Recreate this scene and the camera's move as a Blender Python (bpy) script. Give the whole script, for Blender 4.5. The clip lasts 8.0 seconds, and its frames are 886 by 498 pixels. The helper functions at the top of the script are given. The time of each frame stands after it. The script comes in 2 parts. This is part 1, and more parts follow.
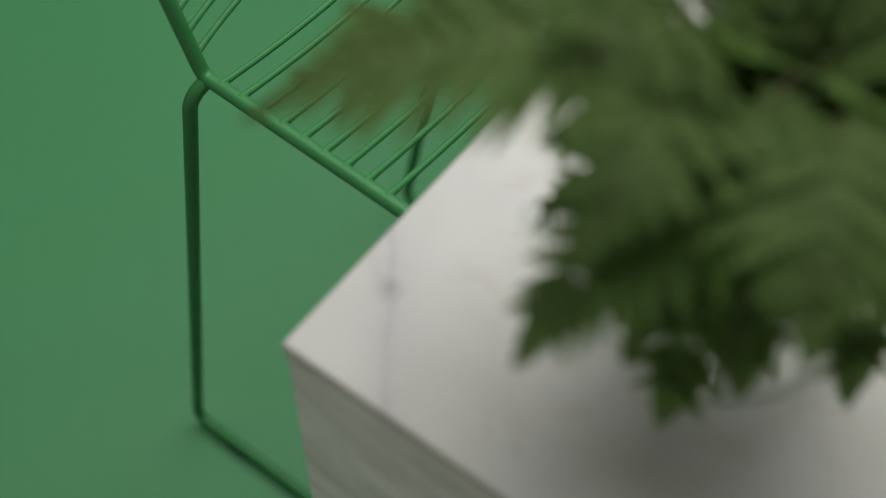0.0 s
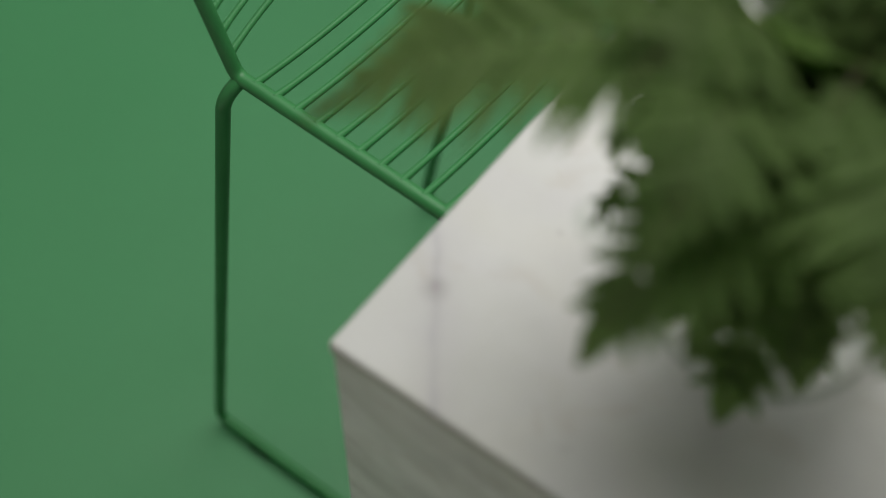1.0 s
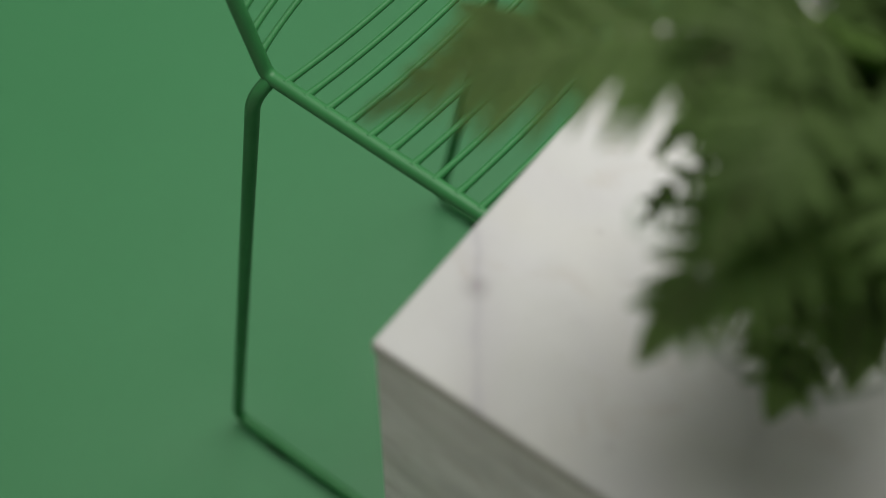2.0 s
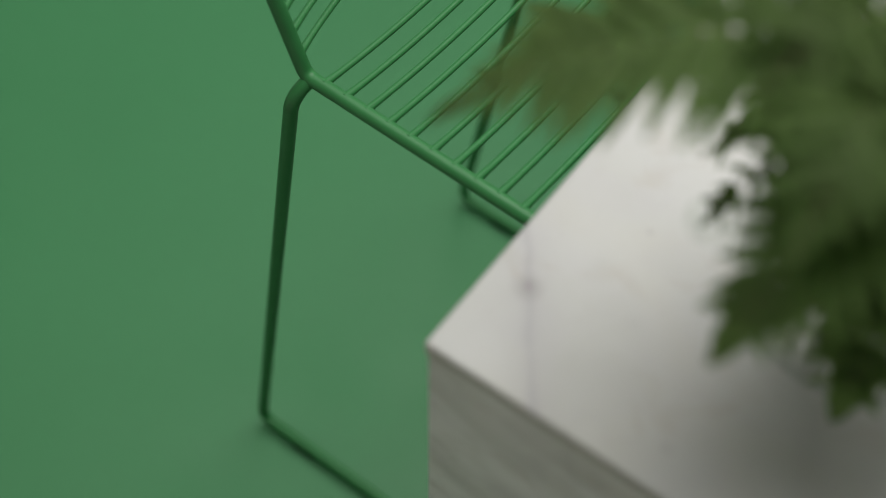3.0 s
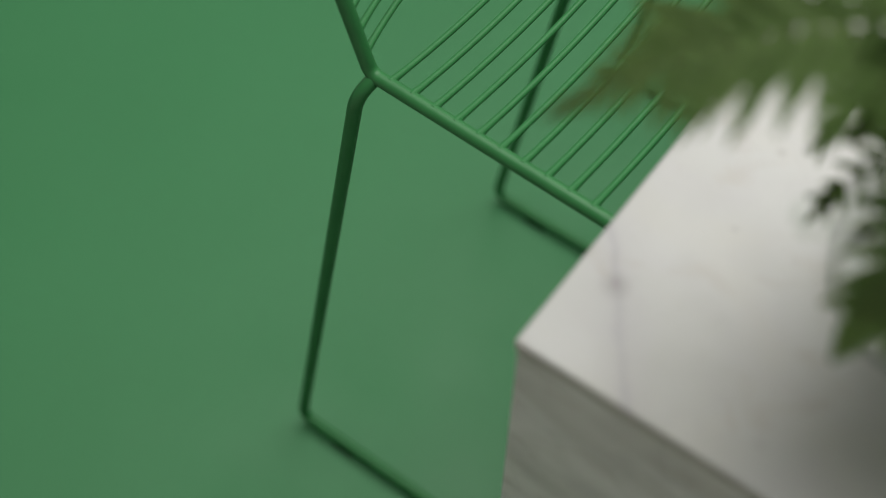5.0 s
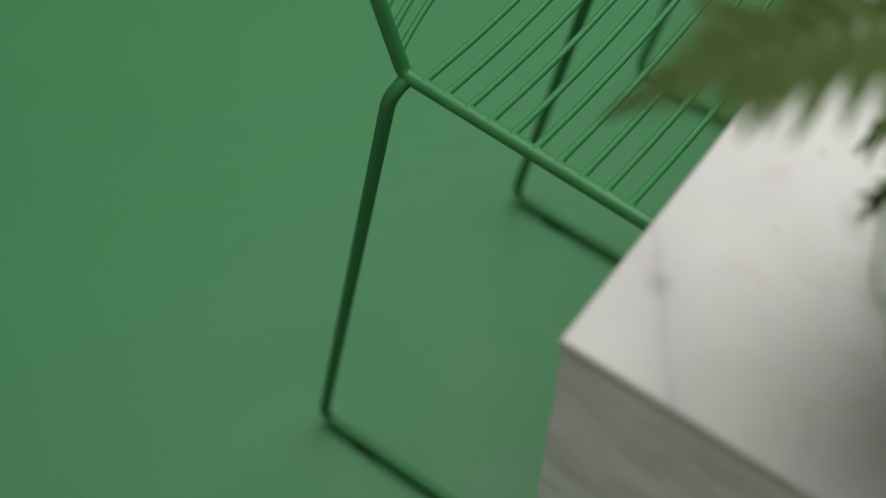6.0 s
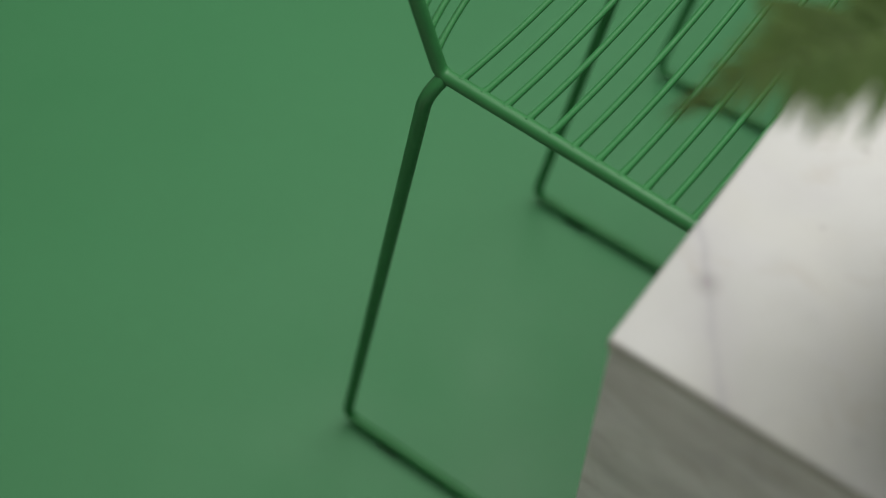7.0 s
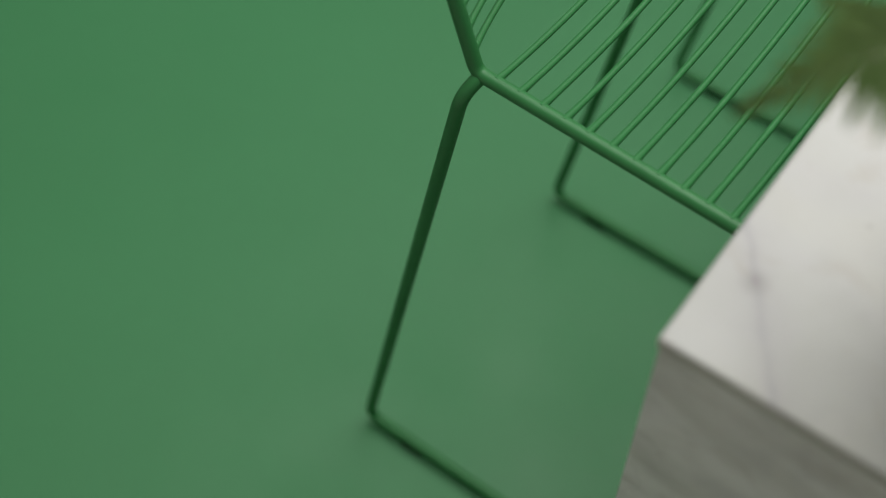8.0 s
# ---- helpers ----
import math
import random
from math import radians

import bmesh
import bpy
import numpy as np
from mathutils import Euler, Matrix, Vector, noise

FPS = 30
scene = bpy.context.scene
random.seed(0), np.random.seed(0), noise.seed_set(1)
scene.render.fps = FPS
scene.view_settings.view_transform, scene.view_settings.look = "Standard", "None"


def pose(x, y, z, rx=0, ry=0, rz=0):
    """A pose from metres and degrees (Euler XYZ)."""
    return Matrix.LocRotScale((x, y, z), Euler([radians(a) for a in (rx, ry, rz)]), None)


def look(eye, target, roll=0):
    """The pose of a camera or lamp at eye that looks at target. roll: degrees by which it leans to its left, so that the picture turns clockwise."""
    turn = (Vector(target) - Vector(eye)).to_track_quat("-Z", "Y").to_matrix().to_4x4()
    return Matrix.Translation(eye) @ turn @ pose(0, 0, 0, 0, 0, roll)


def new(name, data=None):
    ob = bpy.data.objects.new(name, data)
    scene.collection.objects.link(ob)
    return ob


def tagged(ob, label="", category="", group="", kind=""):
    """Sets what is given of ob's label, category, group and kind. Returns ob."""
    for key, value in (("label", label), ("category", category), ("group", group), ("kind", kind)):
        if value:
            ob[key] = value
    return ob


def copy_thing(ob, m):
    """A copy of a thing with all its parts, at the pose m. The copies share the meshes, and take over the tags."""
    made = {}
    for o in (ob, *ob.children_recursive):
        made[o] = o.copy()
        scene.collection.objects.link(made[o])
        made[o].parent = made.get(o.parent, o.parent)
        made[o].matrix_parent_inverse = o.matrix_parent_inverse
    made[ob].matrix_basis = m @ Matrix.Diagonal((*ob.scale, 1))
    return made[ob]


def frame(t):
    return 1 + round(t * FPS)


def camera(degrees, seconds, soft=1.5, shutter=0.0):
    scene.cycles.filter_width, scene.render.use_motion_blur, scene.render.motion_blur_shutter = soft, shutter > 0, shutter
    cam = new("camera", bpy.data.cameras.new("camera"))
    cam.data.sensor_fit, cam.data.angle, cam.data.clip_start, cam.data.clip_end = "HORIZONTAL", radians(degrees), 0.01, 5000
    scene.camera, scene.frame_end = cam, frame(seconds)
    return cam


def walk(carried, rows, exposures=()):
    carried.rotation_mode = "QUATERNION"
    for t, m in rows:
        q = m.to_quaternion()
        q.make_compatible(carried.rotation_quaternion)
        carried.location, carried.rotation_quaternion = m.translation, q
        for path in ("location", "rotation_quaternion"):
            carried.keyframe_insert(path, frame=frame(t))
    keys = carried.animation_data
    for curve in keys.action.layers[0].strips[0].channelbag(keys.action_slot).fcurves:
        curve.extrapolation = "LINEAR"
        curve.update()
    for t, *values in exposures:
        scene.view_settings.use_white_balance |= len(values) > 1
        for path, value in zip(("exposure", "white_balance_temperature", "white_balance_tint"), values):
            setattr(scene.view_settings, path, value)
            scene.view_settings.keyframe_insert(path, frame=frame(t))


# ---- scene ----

# ---- camera and walk ----
cam = camera(34.82, 8.0, soft=1.0)
cam.data.dof.use_dof = True
cam.data.dof.focus_distance = 1.25
cam.data.dof.aperture_fstop = 2.45
PATH = [
    (0.0, (0.3490, -0.2998, 1.6811), (-0.0456, 0.2328, 0.6808), 0.68),
    (0.5, (0.3364, -0.3098, 1.6805), (-0.0571, 0.2238, 0.6802), 0.65),
    (1.0, (0.3240, -0.3192, 1.6801), (-0.0688, 0.2149, 0.6799), 0.60),
    (1.5, (0.3120, -0.3280, 1.6798), (-0.0785, 0.2076, 0.6795), 0.74),
    (3.0, (0.2698, -0.3579, 1.6793), (-0.1166, 0.1795, 0.6783), 0.92),
    (3.5, (0.2555, -0.3680, 1.6792), (-0.1298, 0.1696, 0.6779), 0.94),
    (4.0, (0.2430, -0.3768, 1.6792), (-0.1396, 0.1622, 0.6777), 1.09),
    (4.5, (0.2311, -0.3861, 1.6792), (-0.1496, 0.1538, 0.6773), 1.19),
    (6.0, (0.1950, -0.4142, 1.6787), (-0.1830, 0.1282, 0.6772), 1.39),
    (6.5, (0.1827, -0.4239, 1.6783), (-0.1944, 0.1195, 0.6770), 1.46),
    (7.0, (0.1694, -0.4337, 1.6780), (-0.2078, 0.1094, 0.6766), 1.45),
    (7.5, (0.1559, -0.4434, 1.6776), (-0.2197, 0.1006, 0.6761), 1.57),
    (8.0, (0.1411, -0.4536, 1.6773), (-0.2328, 0.0909, 0.6755), 1.65),
]
walk(cam, [(t, look(eye, target, roll)) for t, eye, target, roll in PATH])

# ---- light ----
ROOM_X, ROOM_Y, ROOM_Z = (-3.6, 3.4), (-3.2, 3.4), 3.0
LAMP_X, LAMP_Y = (-1.30, 0.80), (-0.30, 2.65)   # unseen overhead soft source, inferred from shadows; its ceiling opening is added

world = bpy.data.worlds.new("sky")
scene.world = world
world.use_nodes = True
sky = world.node_tree.nodes.new("ShaderNodeTexSky")
sky.sky_type, sky.sun_disc = "NISHITA", False
sky.sun_elevation, sky.sun_rotation = radians(35), radians(200)
world.node_tree.links.new(sky.outputs[0], world.node_tree.nodes["Background"].inputs[0])
world.node_tree.nodes["Background"].inputs[1].default_value = 0.1

overhead_lamp = bpy.data.lights.new("overhead_lamp", "AREA")
overhead_lamp.shape = "RECTANGLE"
overhead_lamp.size, overhead_lamp.size_y = LAMP_X[1] - LAMP_X[0] - 0.1, LAMP_Y[1] - LAMP_Y[0] - 0.1
overhead_lamp.energy = 81
overhead_lamp.color = (1.0, 0.985, 0.92)
lamp = new("overhead_lamp", overhead_lamp)
lamp.matrix_world = pose(sum(LAMP_X) / 2, sum(LAMP_Y) / 2, ROOM_Z + 0.06)
scene.view_settings.exposure = 0.0


# ---- materials ----
def material(name, base, rough=0.5, metal=0.0):
    m = bpy.data.materials.new(name)
    m.use_nodes = True
    b = m.node_tree.nodes["Principled BSDF"]
    b.inputs["Base Color"].default_value = (*base, 1)
    b.inputs["Roughness"].default_value = rough
    b.inputs["Metallic"].default_value = metal
    return m, m.node_tree, b


def node(tree, kind, **values):
    n = tree.nodes.new(kind)
    for key, value in values.items():
        n.inputs[key.replace("_", " ")].default_value = value
    return n


def coords(tree):
    return tree.nodes.new("ShaderNodeTexCoord").outputs["Object"]


def noise_tex(tree, scale, detail=3, vector=None, distortion=0.0):
    n = node(tree, "ShaderNodeTexNoise", Scale=scale, Detail=detail, Distortion=distortion)
    tree.links.new(vector or coords(tree), n.inputs["Vector"])
    return n.outputs["Fac"]


def ramp(tree, value, stops):
    r = tree.nodes.new("ShaderNodeValToRGB")
    while len(r.color_ramp.elements) < len(stops):
        r.color_ramp.elements.new(0.5)
    for e, (p, c) in zip(r.color_ramp.elements, stops):
        e.position, e.color = p, (*c, 1) if len(c) == 3 else c
    tree.links.new(value, r.inputs[0])
    return r.outputs[0]


def maths(tree, op, a, b=0.0, c=None, clamp=False):
    n = tree.nodes.new("ShaderNodeMath")
    n.operation, n.use_clamp = op, clamp
    for i, v in enumerate((a, b, c)):
        if v is None:
            continue
        if isinstance(v, (int, float)):
            n.inputs[i].default_value = v
        else:
            tree.links.new(v, n.inputs[i])
    return n.outputs[0]


def mix(tree, fac, a, b, blend="MIX"):
    n = tree.nodes.new("ShaderNodeMix")
    n.data_type, n.blend_type = "RGBA", blend
    for i, v in ((0, fac), (6, a), (7, b)):
        if isinstance(v, (int, float)):
            n.inputs[i].default_value = v
        elif isinstance(v, tuple):
            n.inputs[i].default_value = (*v, 1)
        else:
            tree.links.new(v, n.inputs[i])
    return n.outputs[2]


def bump(tree, bsdf, height, strength, distance):
    n = node(tree, "ShaderNodeBump", Strength=strength, Distance=distance)
    tree.links.new(height, n.inputs["Height"])
    tree.links.new(n.outputs[0], bsdf.inputs["Normal"])


def make_floor_paint():
    m, tree, b = material("green_floor_paint", (0.07, 0.30, 0.12), 0.5)
    broad = noise_tex(tree, 1.3, 4)
    fine = noise_tex(tree, 45, 4)
    c = ramp(tree, broad, [(0.3, (0.050, 0.230, 0.088)), (0.7, (0.056, 0.250, 0.099))])
    c = mix(tree, ramp(tree, fine, [(0.35, (0, 0, 0)), (0.75, (0.25, 0.25, 0.25))]), c, (0.052, 0.222, 0.087))
    tree.links.new(c, b.inputs["Base Color"])
    tree.links.new(ramp(tree, noise_tex(tree, 6, 3), [(0.3, (0.48,) * 3), (0.7, (0.60,) * 3)]), b.inputs["Roughness"])
    bump(tree, b, noise_tex(tree, 220, 3), 0.05, 0.002)
    return m


def make_wire_paint():
    m, tree, b = material("green_powder_coat", (0.035, 0.20, 0.06), 0.38)
    b.inputs["Specular IOR Level"].default_value = 0.36
    c = ramp(tree, noise_tex(tree, 30, 3), [(0.3, (0.031, 0.174, 0.052)), (0.7, (0.037, 0.196, 0.060))])
    tree.links.new(c, b.inputs["Base Color"])
    tree.links.new(ramp(tree, noise_tex(tree, 18, 2), [(0.3, (0.40,) * 3), (0.7, (0.48,) * 3)]), b.inputs["Roughness"])
    bump(tree, b, noise_tex(tree, 900, 2), 0.15, 0.0004)
    return m


def make_marble(name, mottling, flatten, tone, long_vein):
    m, tree, b = material(name, (0.8, 0.8, 0.78), 0.32)
    p = coords(tree)
    cloud = noise_tex(tree, 5, 5, p, 0.6)
    c = ramp(tree, cloud, [(0.3, tuple(v * tone for v in (0.60, 0.590, 0.572))), (0.5, tuple(v * tone for v in (0.665, 0.656, 0.648))), (0.75, tuple(v * tone for v in (0.70, 0.692, 0.688)))])
    # flattened grey and buff mottling
    flat = tree.nodes.new("ShaderNodeMapping")
    flat.inputs["Scale"].default_value = flatten
    tree.links.new(p, flat.inputs["Vector"])
    mottle = ramp(tree, noise_tex(tree, 10, 6, flat.outputs[0], 1.1), [(0.42, (0, 0, 0)), (0.66, (mottling,) * 3)])
    c = mix(tree, mottle, c, (0.52, 0.50, 0.455))
    # thin wandering veins
    n = noise_tex(tree, 3.2, 6, p, 1.2)
    away = maths(tree, "ABSOLUTE", maths(tree, "SUBTRACT", n, 0.5))
    vein = ramp(tree, away, [(0.0, (0.30,) * 3), (0.012, (0.14,) * 3), (0.05, (0, 0, 0))])
    patchy = ramp(tree, noise_tex(tree, 7, 2, p), [(0.42, (0, 0, 0)), (0.62, (1, 1, 1))])
    c = mix(tree, maths(tree, "MULTIPLY", vein, patchy), c, (0.36, 0.35, 0.36))
    n = noise_tex(tree, 11, 5, p, 2.0)
    away = maths(tree, "ABSOLUTE", maths(tree, "SUBTRACT", n, 0.47))
    hair = ramp(tree, away, [(0.0, (0.22,) * 3), (0.035, (0, 0, 0))])
    patchy = ramp(tree, noise_tex(tree, 5, 3, p), [(0.5, (0, 0, 0)), (0.7, (1, 1, 1))])
    c = mix(tree, maths(tree, "MULTIPLY", hair, patchy), c, (0.42, 0.40, 0.40))
    # the one long vein that runs over the corner
    wob = maths(tree, "MULTIPLY", maths(tree, "SUBTRACT", noise_tex(tree, 22, 4, p), 0.5), 0.014)
    split = tree.nodes.new("ShaderNodeSeparateXYZ")
    tree.links.new(p, split.inputs[0])
    along = maths(tree, "ADD", maths(tree, "MULTIPLY", split.outputs[0], 0.80), maths(tree, "MULTIPLY", split.outputs[1], 0.595))
    d = maths(tree, "ABSOLUTE", maths(tree, "ADD", maths(tree, "SUBTRACT", along, 0.0668), wob))
    line = ramp(tree, d, [(0.0, (0.72,) * 3), (0.0022, (0.42,) * 3), (0.006, (0.15,) * 3), (0.020, (0, 0, 0))])
    gaps = ramp(tree, noise_tex(tree, 16, 2, p), [(0.3, (0.35,) * 3), (0.6, (1, 1, 1))])
    c = mix(tree, maths(tree, "MULTIPLY", maths(tree, "MULTIPLY", line, gaps), long_vein), c, (0.35, 0.33, 0.36))
    # small dark knots
    for x, y, r, depth in ((0.029, 0.073, 0.013, 0.62), (0.027, 0.076, 0.006, 0.4), (0.070, 0.159, 0.005, 0.34), (0.064, 0.236, 0.007, 0.42),
                           (0.162, 0.029, 0.007, 0.20), (0.098, 0.093, 0.008, 0.07), (0.115, 0.160, 0.004, 0.12), (0.055, 0.118, 0.010, 0.08)):
        gap = tree.nodes.new("ShaderNodeVectorMath")
        gap.operation = "DISTANCE"
        tree.links.new(p, gap.inputs[0])
        gap.inputs[1].default_value = (x, y, 0.8927)
        d = maths(tree, "ADD", gap.outputs["Value"], maths(tree, "MULTIPLY", wob, 0.5))
        spot = ramp(tree, maths(tree, "DIVIDE", d, r), [(0.0, (depth,) * 3), (0.35, (depth * 0.55,) * 3), (1.0, (0, 0, 0))])
        c = mix(tree, spot, c, (0.25, 0.22, 0.23))
    # faint violet-grey clouds beside the vein
    haze = ramp(tree, noise_tex(tree, 17, 4, p, 0.8), [(0.48, (0, 0, 0)), (0.70, (0.30,) * 3)])
    c = mix(tree, haze, c, (0.49, 0.47, 0.49))
    # faint rusty stains
    rust = ramp(tree, noise_tex(tree, 26, 4, flat.outputs[0], 0.6), [(0.58, (0, 0, 0)), (0.74, (0.85 * mottling ** 1.3,) * 3)])
    c = mix(tree, rust, c, (0.36, 0.29, 0.23))
    tree.links.new(c, b.inputs["Base Color"])
    tree.links.new(ramp(tree, noise_tex(tree, 9, 3, p), [(0.3, (0.36,) * 3), (0.7, (0.52,) * 3)]), b.inputs["Roughness"])
    bump(tree, b, noise_tex(tree, 140, 3, p), 0.08, 0.001)
    return m


def make_marble_edge():
    m, tree, b = material("rough_marble_edge", (0.4, 0.39, 0.36), 0.6)
    p = coords(tree)
    c = ramp(tree, noise_tex(tree, 40, 4, p), [(0.3, (0.50, 0.48, 0.44)), (0.7, (0.64, 0.62, 0.58))])
    tree.links.new(c, b.inputs["Base Color"])
    bump(tree, b, noise_tex(tree, 400, 3, p), 0.3, 0.001)
    return m


def make_leaf(name, dark, light):
    m, tree, b = material(name, dark, 0.6)
    b.inputs["Specular IOR Level"].default_value = 0.25
    info = tree.nodes.new("ShaderNodeObjectInfo").outputs["Random"]
    c = mix(tree, info, dark, light)
    c = mix(tree, ramp(tree, noise_tex(tree, 14, 3), [(0.35, (0, 0, 0)), (0.7, (0.6,) * 3)]), c, tuple(v * 1.5 for v in light))
    tree.links.new(c, b.inputs["Base Color"])
    glow = tree.nodes.new("ShaderNodeBsdfTranslucent")
    tree.links.new(mix(tree, 0.6, c, (0.25, 0.40, 0.11)), glow.inputs["Color"])
    both = tree.nodes.new("ShaderNodeMixShader")
    both.inputs[0].default_value = 0.66
    tree.links.new(b.outputs[0], both.inputs[1])
    tree.links.new(glow.outputs[0], both.inputs[2])
    tree.links.new(both.outputs[0], tree.nodes["Material Output"].inputs["Surface"])
    return m


def make_bounce_floor():
    m, tree, b = material("pale_bounce_floor", (0.45, 0.43, 0.40), 0.7)
    c = ramp(tree, noise_tex(tree, 3.0, 5), [(0.3, (0.56, 0.54, 0.50)), (0.7, (0.66, 0.64, 0.60))])
    tree.links.new(c, b.inputs["Base Color"])
    bump(tree, b, noise_tex(tree, 90, 3), 0.2, 0.002)
    return m


def make_wall_paint():
    m, tree, b = material("white_wall_paint", (0.7, 0.7, 0.68), 0.8)
    c = ramp(tree, noise_tex(tree, 2.0, 4), [(0.3, (0.70, 0.69, 0.67)), (0.7, (0.77, 0.76, 0.74))])
    tree.links.new(c, b.inputs["Base Color"])
    bump(tree, b, noise_tex(tree, 160, 2), 0.2, 0.001)
    return m


MARBLE_EDGE = make_marble_edge()
BOUNCE_FLOOR = make_bounce_floor()
FLOOR_PAINT, WIRE_PAINT = make_floor_paint(), make_wire_paint()
MARBLE = make_marble("white_marble", 0.42, (0.75, 1.0, 1.15), 0.79, 1.0)
# same stone as the top: more mottled, colour brightened to offset the panels' shade
BRIGHTENED_MARBLE = make_marble("brightened_buff_marble", 0.46, (0.75, 0.8, 1.5), 1.22, 0.0)
WALL_PAINT = make_wall_paint()
LEAF = make_leaf("fern_leaf", (0.096, 0.156, 0.048), (0.125, 0.190, 0.062))
STEM = material("fern_stem", (0.055, 0.045, 0.018), 0.5)[0]

def make_thin_glass():
    """A blown wall too thin to bend the view: clear, with a gloss that grows towards its edges."""
    m, tree, b = material("thin_clear_glass", (0.97, 0.98, 0.97), 0.02)
    clear = tree.nodes.new("ShaderNodeBsdfTransparent")
    clear.inputs["Color"].default_value = (0.965, 0.975, 0.965, 1)
    gloss = tree.nodes.new("ShaderNodeBsdfGlossy")
    gloss.inputs["Roughness"].default_value = 0.03
    facing = tree.nodes.new("ShaderNodeLayerWeight").outputs["Facing"]
    rim = maths(tree, "ADD", maths(tree, "MULTIPLY", maths(tree, "POWER", facing, 4.0), 0.45), 0.02)
    both = tree.nodes.new("ShaderNodeMixShader")
    tree.links.new(rim, both.inputs[0])
    tree.links.new(clear.outputs[0], both.inputs[1])
    tree.links.new(gloss.outputs[0], both.inputs[2])
    tree.links.new(both.outputs[0], tree.nodes["Material Output"].inputs["Surface"])
    return m


THIN_GLASS = make_thin_glass()
GLIDE = material("dark_plastic", (0.012, 0.03, 0.015), 0.5)[0]
FRAME_PAINT = material("white_frame_paint", (0.75, 0.75, 0.73), 0.4)[0]


# ---- building helpers ----
def mesh_of(name, verts, faces, mat, smooth=True):
    me = bpy.data.meshes.new(name)
    me.from_pydata([tuple(v) for v in verts], [], faces)
    me.materials.append(mat)
    if smooth:
        me.polygons.foreach_set("use_smooth", [True] * len(me.polygons))
    me.update()
    return me


def part(name, data, parent, label="", m=None):
    ob = new(name, data)
    ob.parent = parent
    if m is not None:
        ob.matrix_local = m
    return tagged(ob, label) if label else ob


def box_bm(bm, lo, hi):
    ret = bmesh.ops.create_cube(bm, size=1.0)
    for v in ret["verts"]:
        v.co = Vector([lo[i] + (v.co[i] + 0.5) * (hi[i] - lo[i]) for i in range(3)])
    return ret["verts"]


def box_mesh(name, boxes, mat, edge=0.0):
    bm = bmesh.new()
    for lo, hi in boxes:
        box_bm(bm, lo, hi)
    if edge:
        bmesh.ops.bevel(bm, geom=bm.edges[:], offset=edge, segments=2, affect="EDGES", profile=0.6)
    me = bpy.data.meshes.new(name)
    bm.to_mesh(me)
    bm.free()
    me.materials.append(mat)
    return me


def rounded(points, radii, steps=8):
    """A polyline whose inner corners are rounded off."""
    pts = [Vector(p) for p in points]
    out = [pts[0]]
    for i in range(1, len(pts) - 1):
        a, b, c = pts[i - 1], pts[i], pts[i + 1]
        u, v = (a - b).normalized(), (c - b).normalized()
        half = u.angle(v) / 2
        cut = min(radii[i - 1] / math.tan(half), (a - b).length * 0.96, (c - b).length * 0.96)
        p, q = b + u * cut, b + v * cut
        for k in range(steps + 1):
            s = k / steps
            out.append(p * (1 - s) ** 2 + b * 2 * s * (1 - s) + q * s * s)
    out.append(pts[-1])
    return out


def sweep(name, path, radius, mat, sides=16, taper=None):
    """A round bar along a path, with closed, slightly domed ends."""
    path = [Vector(p) for p in path]
    n = len(path)
    tangents = [(path[min(i + 1, n - 1)] - path[max(i - 1, 0)]).normalized() for i in range(n)]
    side = tangents[0].orthogonal().normalized()
    verts, faces = [], []
    for i, (p, t) in enumerate(zip(path, tangents)):
        side = (side - t * side.dot(t)).normalized()
        up = t.cross(side)
        r = radius * (taper(i / (n - 1)) if taper else 1)
        for k in range(sides):
            a = 2 * math.pi * k / sides
            verts.append(p + (side * math.cos(a) + up * math.sin(a)) * r)
    for i in range(n - 1):
        for k in range(sides):
            j = (k + 1) % sides
            faces.append((i * sides + k, i * sides + j, (i + 1) * sides + j, (i + 1) * sides + k))
    for i, sign in ((0, -1), (n - 1, 1)):
        rim = len(verts)
        verts.extend(verts[i * sides:(i + 1) * sides])
        tip = len(verts)
        verts.append(path[i] + tangents[i] * radius * 0.35 * sign)
        for k in range(sides):
            a, b = rim + k, rim + (k + 1) % sides
            faces.append((b, a, tip) if sign < 0 else (a, b, tip))
    return mesh_of(name, verts, faces, mat)


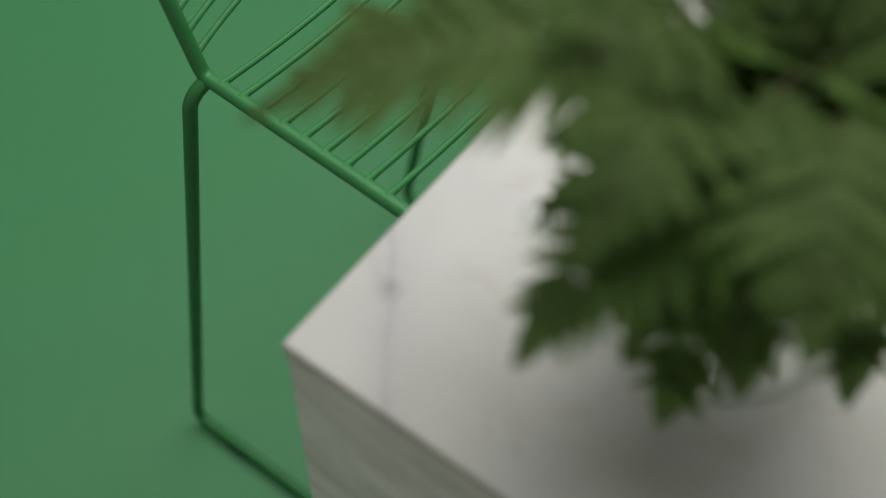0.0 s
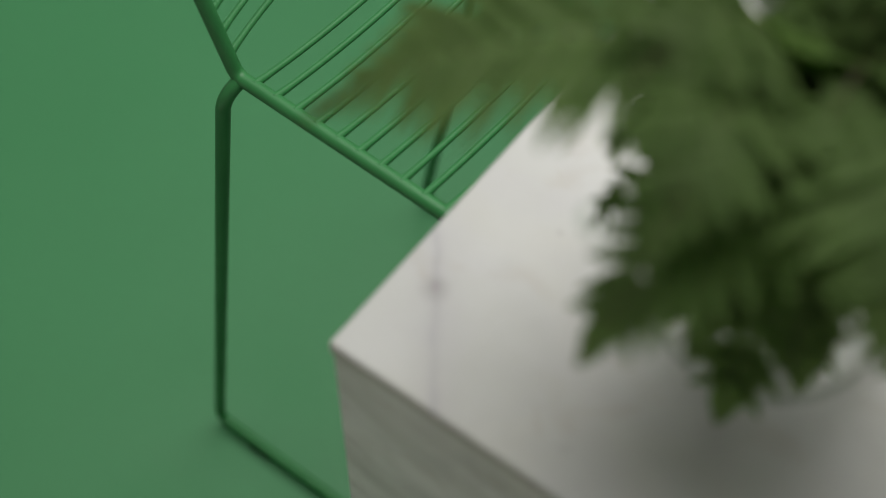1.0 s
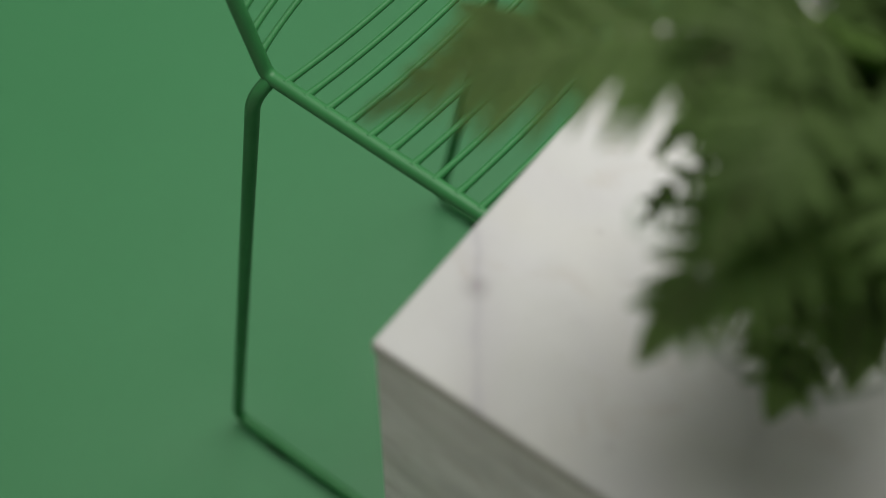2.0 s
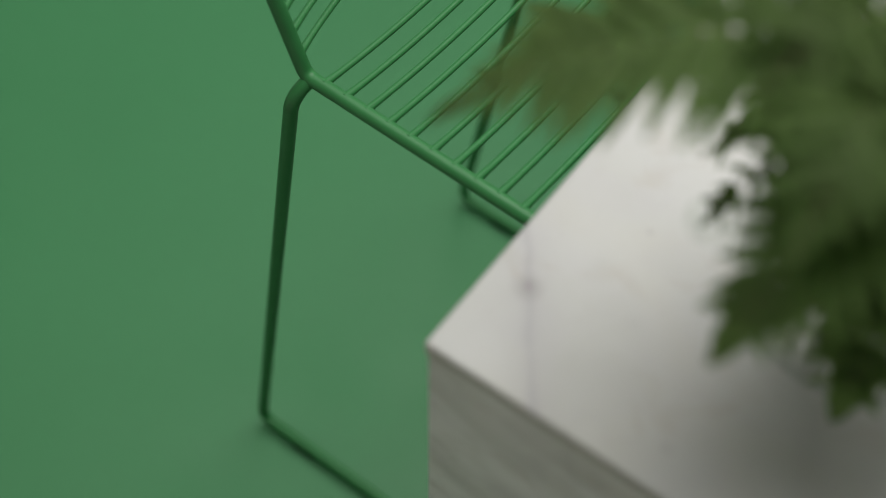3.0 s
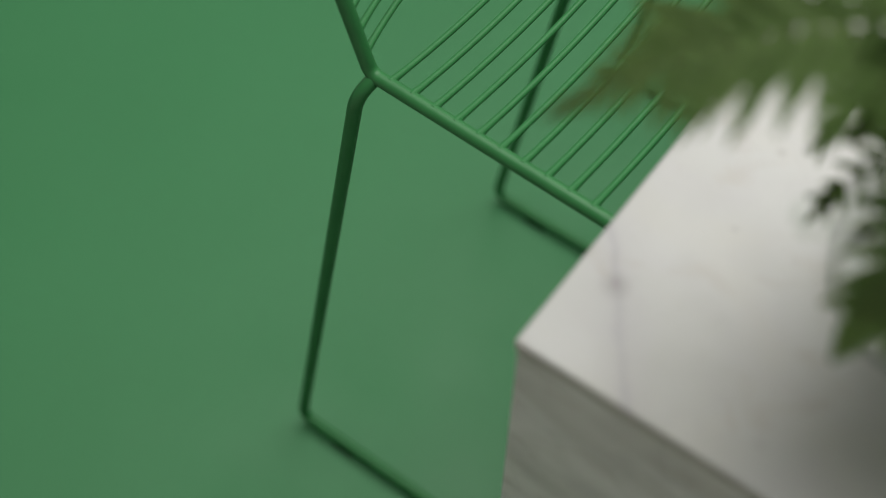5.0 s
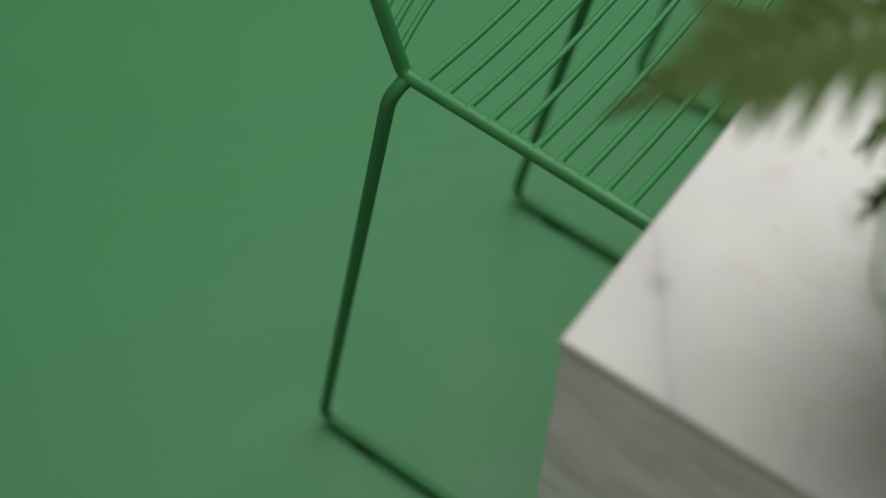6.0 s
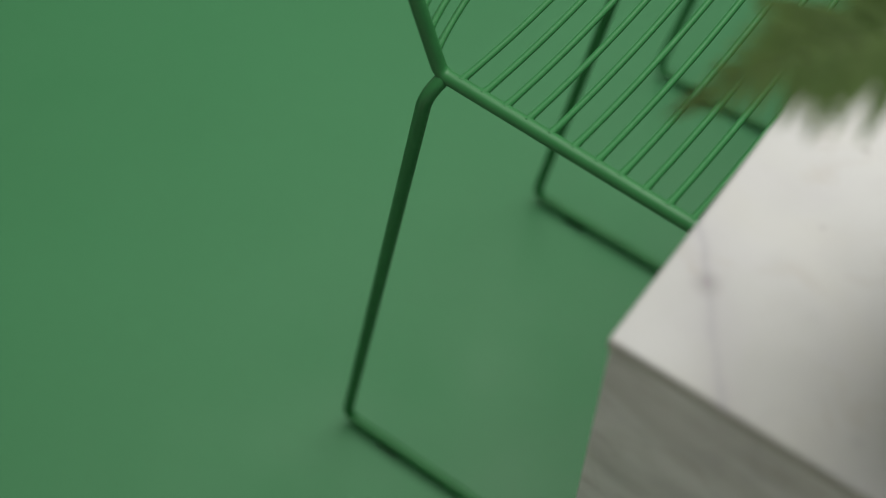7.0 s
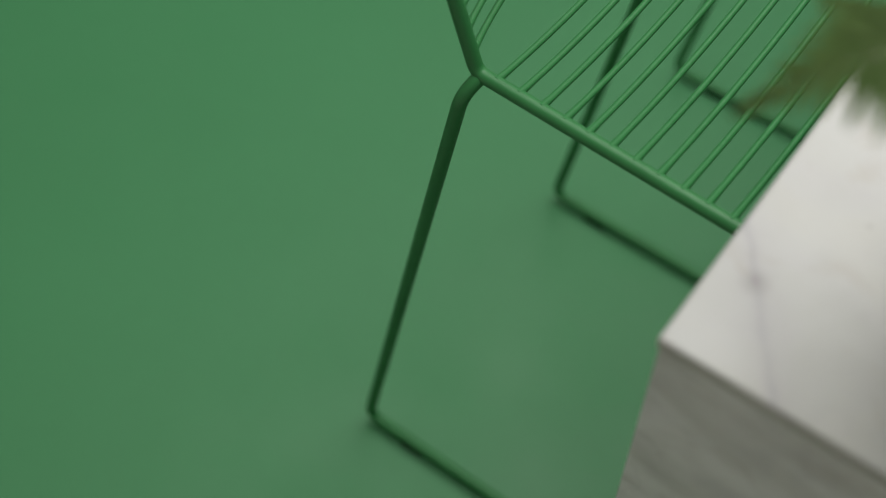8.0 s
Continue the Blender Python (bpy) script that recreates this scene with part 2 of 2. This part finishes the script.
# ---- studio ----
def build_studio():
    x0, x1 = ROOM_X
    y0, y1 = ROOM_Y
    # unseen pale floor, added to bounce neutral light onto the counter's shaded front
    floor = new("floor", box_mesh("floor", [((x0, y0, -0.1), (x1, y1, -0.004))], BOUNCE_FLOOR))
    tagged(floor, "plain pale grey floor added out of view to bounce light", "floor", kind="structure")
    sheet = new("backdrop", box_mesh("backdrop", [((x0 + 0.1, -0.55, -0.004), (2.2, y1 - 0.05, 0.0))], FLOOR_PAINT))
    tagged(sheet, "smooth matt green studio ground sheet under the stools", "backdrop", kind="structure")
    w = 0.2
    for name, boxes in (
        ("wall_west", [((x0 - w, y0, 0), (x0, y1, ROOM_Z))]),
        ("wall_east", [((x1, y0, 0), (x1 + w, y1, ROOM_Z))]),
        ("wall_south", [((x0 - w, y0 - w, 0), (x1 + w, y0, ROOM_Z))]),
        ("wall_north", [((x0 - w, y1, 0), (x1 + w, y1 + w, ROOM_Z))]),
    ):
        tagged(new(name, box_mesh(name, boxes, WALL_PAINT)), "plain white studio wall", "wall", kind="structure")
    z0, z1 = ROOM_Z, ROOM_Z + 0.15
    boxes = [((x0 - w, y0 - w, z0), (LAMP_X[0], y1 + w, z1)), ((LAMP_X[1], y0 - w, z0), (x1 + w, y1 + w, z1)),
             ((LAMP_X[0], y0 - w, z0), (LAMP_X[1], LAMP_Y[0], z1)), ((LAMP_X[0], LAMP_Y[1], z0), (LAMP_X[1], y1 + w, z1))]
    roof = new("ceiling", box_mesh("ceiling", boxes, WALL_PAINT))
    tagged(roof, "plain white studio ceiling with an added opening for the overhead lamp", "ceiling", kind="structure")
    # frame added around the overhead lamp; no real skylight is known here
    lamp_frame = tagged(new("window_1"), "white frame added around the unseen overhead soft lamp", "skylight", kind="structure")
    a, b, c, d = LAMP_X[0], LAMP_X[1], LAMP_Y[0], LAMP_Y[1]
    bars = [((a, c, z1), (b, c + 0.05, z1 + 0.05)), ((a, d - 0.05, z1), (b, d, z1 + 0.05)), ((a, c + 0.05, z1), (a + 0.05, d - 0.05, z1 + 0.05)),
            ((b - 0.05, c + 0.05, z1), (b, d - 0.05, z1 + 0.05))]
    part("window_frame", box_mesh("window_frame", bars, FRAME_PAINT), lamp_frame)


build_studio()


# ---- marble counter ----
TOP_Z = 0.8927


def slab(name, lo, hi, parent, edge_sides=()):
    """A bevelled stone slab; the sides named carry a rougher edge in its own tone."""
    bm = bmesh.new()
    box_bm(bm, lo, hi)
    bmesh.ops.bevel(bm, geom=bm.edges[:], offset=0.0038 if edge_sides else 0.0018, segments=4, affect="EDGES", profile=0.5)
    me = bpy.data.meshes.new(name)
    bm.to_mesh(me)
    bm.free()
    me.materials.append(MARBLE if edge_sides else BRIGHTENED_MARBLE)
    me.materials.append(MARBLE_EDGE)
    for p in me.polygons:
        p.use_smooth = True
        if abs(p.normal.z) < 0.5 and edge_sides:
            p.material_index = 1
    me.set_sharp_from_angle(angle=radians(25))
    return part(name, me, parent)


def build_counter():
    """A stone counter: a thin top over two end panels and a rail board, with room for stools beneath."""
    depth, length, thick, top = 0.78, 1.66, 0.05, 0.014
    counter = tagged(new("marble_counter"), "white marble counter with grey veins standing on the green floor", "counter")
    z = TOP_Z - top
    slab("top_slab", (-0.0015, -0.001, z), (depth, length, TOP_Z), counter, ("all",))
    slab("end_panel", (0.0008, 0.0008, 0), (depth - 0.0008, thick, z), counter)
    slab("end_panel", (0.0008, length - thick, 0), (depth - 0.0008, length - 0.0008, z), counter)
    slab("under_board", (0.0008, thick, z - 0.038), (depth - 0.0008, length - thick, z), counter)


build_counter()


# ---- wire bar stools ----
SEAT_Z, TUBE, WIRE = 0.7580, 0.0069, 0.0031
HALF = 0.2206                      # from the middle to the foot of a rear leg
FLARE = math.tan(radians(2.19))    # both sides spread towards the front
RAIL_HALF = 0.1958                 # from the middle to the seat rail, at the back
JOINT_X = 0.1258
LEAN = -0.368                      # the back leans by this much for each metre up
RUNNER_Z = TUBE + 0.0080           # runners stand on glides


def seat_point(s):
    return Vector((JOINT_X + s, 0, SEAT_Z + 0.0090 * s))


def back_point(s):
    return Vector((JOINT_X - 0.004 + LEAN * s, 0, SEAT_Z + s))


def rail_half(p):
    return RAIL_HALF + FLARE * (p.x - JOINT_X)


def across(half, bulge, steps=18):
    """A cross bar from side to side, which bows by the vector bulge in the middle."""
    return [Vector((0, half * (2 * k / steps - 1), 0)) + Vector(bulge) * (4 * k / steps * (1 - k / steps)) for k in range(steps + 1)]


def weld(s):
    """The swelling of a wire where it is welded to the rails."""
    return 1 + 0.28 * max(0, 1 - min(s, 1 - s) / 0.05)


def glide_mesh():
    """A short dark shoe under a runner, rounded at its ends."""
    bm = bmesh.new()
    box_bm(bm, (-0.017, -0.0075, -RUNNER_Z), (0.017, 0.0075, -0.0005))
    bmesh.ops.bevel(bm, geom=bm.edges[:], offset=0.0025, segments=2, affect="EDGES")
    me = bpy.data.meshes.new("glide")
    bm.to_mesh(me)
    bm.free()
    me.materials.append(GLIDE)
    return me


def build_stool():
    stool = new("bar_stool")
    tagged(stool, "green powder-coated wire bar stool with sled legs on the green floor", "bar stool", "stools at the counter")
    back_top, seat_end = 0.30, 0.405
    rail = rounded([back_point(back_top), back_point(0.0), seat_point(seat_end)], [0.014], 10)
    shoe = glide_mesh()
    for side in (-1, 1):
        part("side_rail", sweep("side_rail", [p + Vector((0, side * rail_half(p), 0)) for p in rail], TUBE, WIRE_PAINT), stool)
    for name, p, bow in (("top_rail", back_point(back_top), (-0.02, 0, -0.004)), ("front_rail", seat_point(seat_end), (0, 0, -0.006))):
        part(name, sweep(name, [v + p for v in across(rail_half(p), bow)], TUBE * 0.9, WIRE_PAINT, 12), stool)
    # sled legs: rear leg, runner, front leg; the tops turn in under the seat rails
    z, f = RUNNER_Z, JOINT_X + 0.43
    for side in (-1, 1):
        shoulder = SEAT_Z - 0.003
        rear = Vector((-0.0005, side * HALF, z))
        rear_top = Vector((JOINT_X - 0.006, side * (HALF - 0.0075), shoulder - 0.007))
        front = Vector((f, side * HALF, z))
        front_top = Vector((JOINT_X + 0.36, side * (HALF - 0.004), shoulder - 0.002))
        p, q = seat_point(0.0), seat_point(0.36)
        path = rounded([Vector((p.x + 0.002, side * (rail_half(p) - 0.003), shoulder + 0.003)), rear_top, rear, front, front_top,
                        Vector((q.x, side * rail_half(q), shoulder + 0.004))], [0.058, 0.021, 0.021, 0.040], 14)
        leg = part("sled_leg", sweep("sled_leg", path, TUBE, WIRE_PAINT), stool)
        for u in (0.127, 0.873):
            m = Matrix.Translation(rear.lerp(front, u))
            part("glide", shoe, leg, "dark plastic glide", m)
    fx = f - 0.07 * 0.4
    bar = across(HALF - 0.002, (0, 0, 0), 6)
    part("footrest", sweep("footrest", [v + Vector((fx, 0, 0.30)) for v in bar], TUBE, WIRE_PAINT), stool)
    seat_wire = sweep("seat_wire", across(1.0, (0, 0, -0.021), 26), WIRE, WIRE_PAINT, 12, weld)
    for i in range(17):
        p = seat_point(0.0163 + 0.0231 * i)
        part("seat_wire", seat_wire, stool, m=Matrix.Translation(p + Vector((0, 0, 0.0034))) @ Matrix.Diagonal((1, rail_half(p), 1, 1)))
    back_wire = sweep("back_wire", across(1.0, (-0.030, 0, -0.010), 26), WIRE, WIRE_PAINT, 12, weld)
    for i in range(12):
        p = back_point(0.0215 + 0.0205 * i)
        part("back_wire", back_wire, stool, m=Matrix.Translation(p + Vector((0.002, 0, 0.001))) @ Matrix.Diagonal((1, rail_half(p) - 0.001, 1, 1)))
    return stool


STOOL_TURN = -0.15
stool = build_stool()
stool.matrix_basis = pose(-0.4053, 0.4053, 0, 0, 0, STOOL_TURN)
copy_thing(stool, pose(-0.3849, 1.1560, 0, 0, 0, STOOL_TURN))


# ---- glass vase with fern ----
VASE = Vector((0.208, 0.190, TOP_Z + 0.0005))
MOUTH = VASE + Vector((0, 0, 0.15))


def build_vase():
    outer = [(0.0, 0.0), (0.064, 0.0), (0.071, 0.0015), (0.0765, 0.0055), (0.0800, 0.013), (0.083, 0.03), (0.0845, 0.07), (0.086, 0.11), (0.088, 0.142), (0.0885, 0.147), (0.0878, 0.149)]
    inner = [(0.0873, 0.147), (0.0867, 0.142), (0.0847, 0.11), (0.0832, 0.07), (0.0819, 0.03), (0.0787, 0.0135), (0.0754, 0.0066), (0.0705, 0.0029), (0.064, 0.0016), (0.0, 0.0014)]
    rings, sides = outer + inner, 64
    verts, faces = [], []
    for r, z in rings:
        for k in range(sides):
            a = 2 * math.pi * k / sides
            verts.append((r * math.cos(a), r * math.sin(a), z))
    for i in range(len(rings) - 1):
        for k in range(sides):
            j = (k + 1) % sides
            faces.append((i * sides + k, i * sides + j, (i + 1) * sides + j, (i + 1) * sides + k))
    me = mesh_of("glass_vase", verts, faces, THIN_GLASS)
    bm = bmesh.new()
    bm.from_mesh(me)
    bmesh.ops.remove_doubles(bm, verts=bm.verts[:], dist=1e-6)
    bmesh.ops.recalc_face_normals(bm, faces=bm.faces[:])
    bm.to_mesh(me)
    bm.free()
    ob = new("glass_vase", me)
    ob.location = VASE
    tagged(ob, "clear round glass jug holding fern fronds on the marble top", "jug")
    # broad strap handle
    loop = rounded([(0.0865, 0, 0.142), (0.138, 0, 0.160), (0.136, 0, 0.134), (0.0853, 0, 0.116)], [0.0125, 0.0125], 10)
    strap = sweep("handle", loop, 0.0032, THIN_GLASS, 20)
    for v in strap.vertices:
        v.co.y *= 2.6
    part("handle", strap, ob, "", pose(0, 0, 0, 0, 0, 231))


build_vase()


def pinna_mesh(name, rng, broad=0.118, pairs=11):
    """One side leaf of a frond, one unit long: a midrib with toothed leaflets that shorten to a point."""
    verts, faces = [], []

    def leaflet(x, side, length, lean, width):
        base = len(verts)
        d = Vector((math.sin(lean), side * math.cos(lean), 0))
        across_d = Vector((d.y * side, -d.x * side, 0))
        lift = rng.uniform(-0.02, 0.03)
        for s, w, z in ((0, 0.35, 0), (0.3, 0.55, 0.012), (0.55, 0.48, 0.018), (0.78, 0.3, 0.010), (1.0, 0.0, -0.015)):
            c = Vector((x, 0, 0)) + d * length * s
            zc = z + lift * s - 0.10 * x * x
            verts.append((c.x + across_d.x * width * w, c.y + across_d.y * width * w, zc - 0.014 * (1 - s)))
            verts.append((c.x, c.y, zc + 0.008))
            verts.append((c.x - across_d.x * width * w, c.y - across_d.y * width * w, zc - 0.014 * (1 - s)))
        for i in range(4):
            a, b = base + i * 3, base + i * 3 + 3
            faces.append((a, a + 1, b + 1, b))
            faces.append((a + 1, a + 2, b + 2, b + 1))

    for i in range(pairs):
        x = 0.03 + 0.90 * (i / pairs)
        size = 0.27 * (1 - x) ** 0.8 + 0.03
        for side in (1, -1):
            leaflet(x + rng.uniform(-0.01, 0.01), side, size * rng.uniform(0.9, 1.1), radians(38 + 16 * x), broad * (1 - 0.40 * x))
    leaflet(0.90, 1, 0.12, radians(90), 0.07)
    for side in (1, -1):
        base = len(verts)
        for k in range(7):
            x = k / 6 * 0.95
            verts.append((x, side * 0.012 * (1 - x), 0.010 - 0.10 * x * x))
            verts.append((x, 0, 0.016 - 0.10 * x * x))
        for k in range(6):
            faces.append((base + 2 * k, base + 2 * k + 1, base + 2 * k + 3, base + 2 * k + 2))
    return mesh_of(name, verts, faces, LEAF)


rng = random.Random(11)
PINNAE = [pinna_mesh("pinna", rng) for _ in range(3)]
DENSE_PINNAE = [pinna_mesh("pinna", rng, 0.145) for _ in range(3)]


def build_frond(parent, tip, rise, width, pairs, roll=0.0, full=1.25, apex=0.05, start=0.33):
    """A frond from the vase's mouth to its tip; rise lifts the middle, width is the longest side leaf."""
    spread = Vector((rng.uniform(-0.03, 0.03), rng.uniform(-0.03, 0.03), 0))
    root = VASE + Vector((spread.x * 1.3, spread.y * 1.3, 0.02))
    tip = Vector(tip)
    mouth = MOUTH + spread
    away = Vector((tip.x - mouth.x, tip.y - mouth.y, 0))
    mid = mouth + away * 0.42 + Vector((0, 0, rise))

    def arch(s):
        return mouth * (1 - s) ** 2 + mid * 2 * s * (1 - s) + tip * s * s

    rachis = [root, root.lerp(mouth, 0.6)] + [arch(k / 20) for k in range(21)]
    stem = part("frond", sweep("frond", rachis, 0.0017, STEM, 8, lambda s: 1.1 - 0.85 * s), parent)
    span = 1.0
    while span > start and (arch(span) - tip).length < apex:
        span -= 0.01

    def leaf(p, x, z, size, broad):
        y = z.cross(x).normalized()
        z = x.cross(y)
        m = Matrix(((*x, 0), (*y, 0), (*z, 0), (0, 0, 0, 1))).transposed()
        part("pinna", rng.choice(DENSE_PINNAE if apex < 0.03 else PINNAE), stem, m=Matrix.Translation(p) @ m @ Matrix.Diagonal((size, size * broad, size, 1)))

    for i in range(pairs):
        u = i / (pairs - 1)
        s = start + (span + 0.04 - start) * (1 - (1 - u) ** (1.7 if pairs > 15 else 1.15))
        p, t = arch(s), (arch(min(s + 0.01, 1)) - arch(s - 0.01)).normalized()
        side = Matrix.Rotation(roll, 3, t) @ t.cross(Vector((0, 0, 1))).normalized()
        up = side.cross(t)
        broad = full * (0.72 + 0.2 * u)
        size = (width + (0.62 * apex - width) * u) * (0.86 + 0.14 * min(1, u * 6))
        if apex < 0.04 and rise > 0.1:
            d = (tip - p).length
            size = min(width, 0.004 + 0.36 * d + 2.6 * d * d)
            broad = 0.60 + 0.45 * u * u
        for sign in (1, -1):
            fan = radians(66 - 24 * u + rng.uniform(-5, 5))
            x = t * math.cos(fan) + side * sign * math.sin(fan)
            x = (x + up * rng.uniform(-0.16, 0.02)).normalized()
            short = 0.88 if apex < 0.03 and sign < 0 and u > 0.35 else 1.0   # the long frond is lopsided
            leaf(p, x, (up + side * rng.uniform(-0.2, 0.2)).normalized(), short * size * rng.uniform(0.92, 1.06), broad)
    # the undivided tip of the frond
    p = arch(span)
    t = (tip - p).normalized()
    side = Matrix.Rotation(roll, 3, t) @ t.cross(Vector((0, 0, 1))).normalized()
    leaf(p, t, side.cross(t), (tip - p).length * 1.03, 1.55 if apex > 0.04 else 0.95)


FRONDS = [
    # tip, rise, longest side leaf, pairs, roll, fullness, length of the undivided tip
    ((0.004, -0.005, 1.128), 0.22, 0.080, 22, 0.12, 0.9, 0.026),
    ((0.181, -0.018, 1.090), 0.19, 0.085, 10, 0.1, 1.2, 0.05),
    ((0.2405, 0.0395, 1.003), 0.16, 0.090, 11, 0.0, 0.95, 0.05),
    ((0.318, 0.095, 1.030), 0.18, 0.100, 10, 0.0, 1.1, 0.05),
    ((0.262, 0.060, 1.060), 0.19, 0.100, 10, 0.2, 1.1, 0.05),
    ((0.222, 0.018, 1.085), 0.20, 0.095, 10, -0.1, 1.1, 0.05),
    ((0.196, 0.004, 1.160), 0.22, 0.075, 8, 0.0, 1.1, 0.05),
    ((0.300, 0.030, 1.150), 0.22, 0.115, 8, 0.0, 1.1, 0.05),
    ((0.400, 0.120, 1.150), 0.22, 0.115, 8, 0.0, 1.3, 0.05),
    ((0.225, 0.110, 1.175), 0.18, 0.115, 9, 0.0, 1.1, 0.05),
    ((0.290, 0.200, 1.180), 0.15, 0.105, 8, 0.0, 1.0, 0.05),
    ((0.330, 0.110, 1.150), 0.19, 0.115, 8, 0.0, 1.3, 0.05),
    ((0.150, 0.235, 1.120), 0.18, 0.110, 7, 0.0, 1.7, 0.05),
    ((0.215, 0.310, 1.140), 0.18, 0.120, 7, 0.0, 1.7, 0.05),
    ((0.260, 0.270, 1.170), 0.15, 0.100, 7, 0.0, 1.1, 0.05),
    ((0.128, 0.082, 1.118), 0.16, 0.060, 7, 0.0, 1.0, 0.045),
    ((0.150, 0.215, 1.105), 0.06, 0.060, 6, 0.0, 1.6, 0.03),
    ((0.225, 0.225, 1.125), 0.08, 0.065, 6, 0.0, 1.6, 0.03),
    ((0.200, 0.145, 1.125), 0.08, 0.065, 6, 0.0, 1.6, 0.03),
    ((0.265, 0.175, 1.125), 0.08, 0.065, 6, 0.0, 1.6, 0.03),
    ((0.150, 0.165, 1.150), 0.10, 0.085, 7, 0.0, 1.5, 0.05),
    ((0.190, 0.150, 1.155), 0.10, 0.085, 7, 0.0, 1.5, 0.05),
    ((0.114, 0.128, 1.120), 0.15, 0.075, 9, 0.0, 1.0, 0.045),
    ((0.110, 0.215, 1.150), 0.15, 0.095, 8, 0.2, 1.3, 0.05),
    ((0.140, 0.060, 1.175), 0.22, 0.080, 10, -0.2, 1.1, 0.05),
    ((0.125, 0.086, 1.034), 0.10, 0.026, 8, 0.0, 0.8, 0.030),
    ((0.097, 0.180, 1.030), 0.11, 0.056, 10, 0.0, 1.2, 0.045),
    ((0.098, 0.148, 1.012), 0.12, 0.050, 10, 0.1, 1.1, 0.040),
    ((0.195, 0.060, 1.035), 0.15, 0.080, 10, 0.0, 1.0, 0.05),
    ((0.269, 0.070, 1.022), 0.15, 0.062, 8, 0.0, 1.0, 0.045),
]


def build_fern():
    fern = tagged(new("fern_bunch"), "bunch of dark green fern fronds standing in the glass jug", "fern")
    for tip, rise, width, pairs, roll, full, apex in FRONDS:
        build_frond(fern, tip, rise, width, pairs, roll, full, apex, 0.08 if rise < 0.1 else 0.16 if pairs > 12 else 0.14 if tip[1] > 0.1 else 0.33)


build_fern()
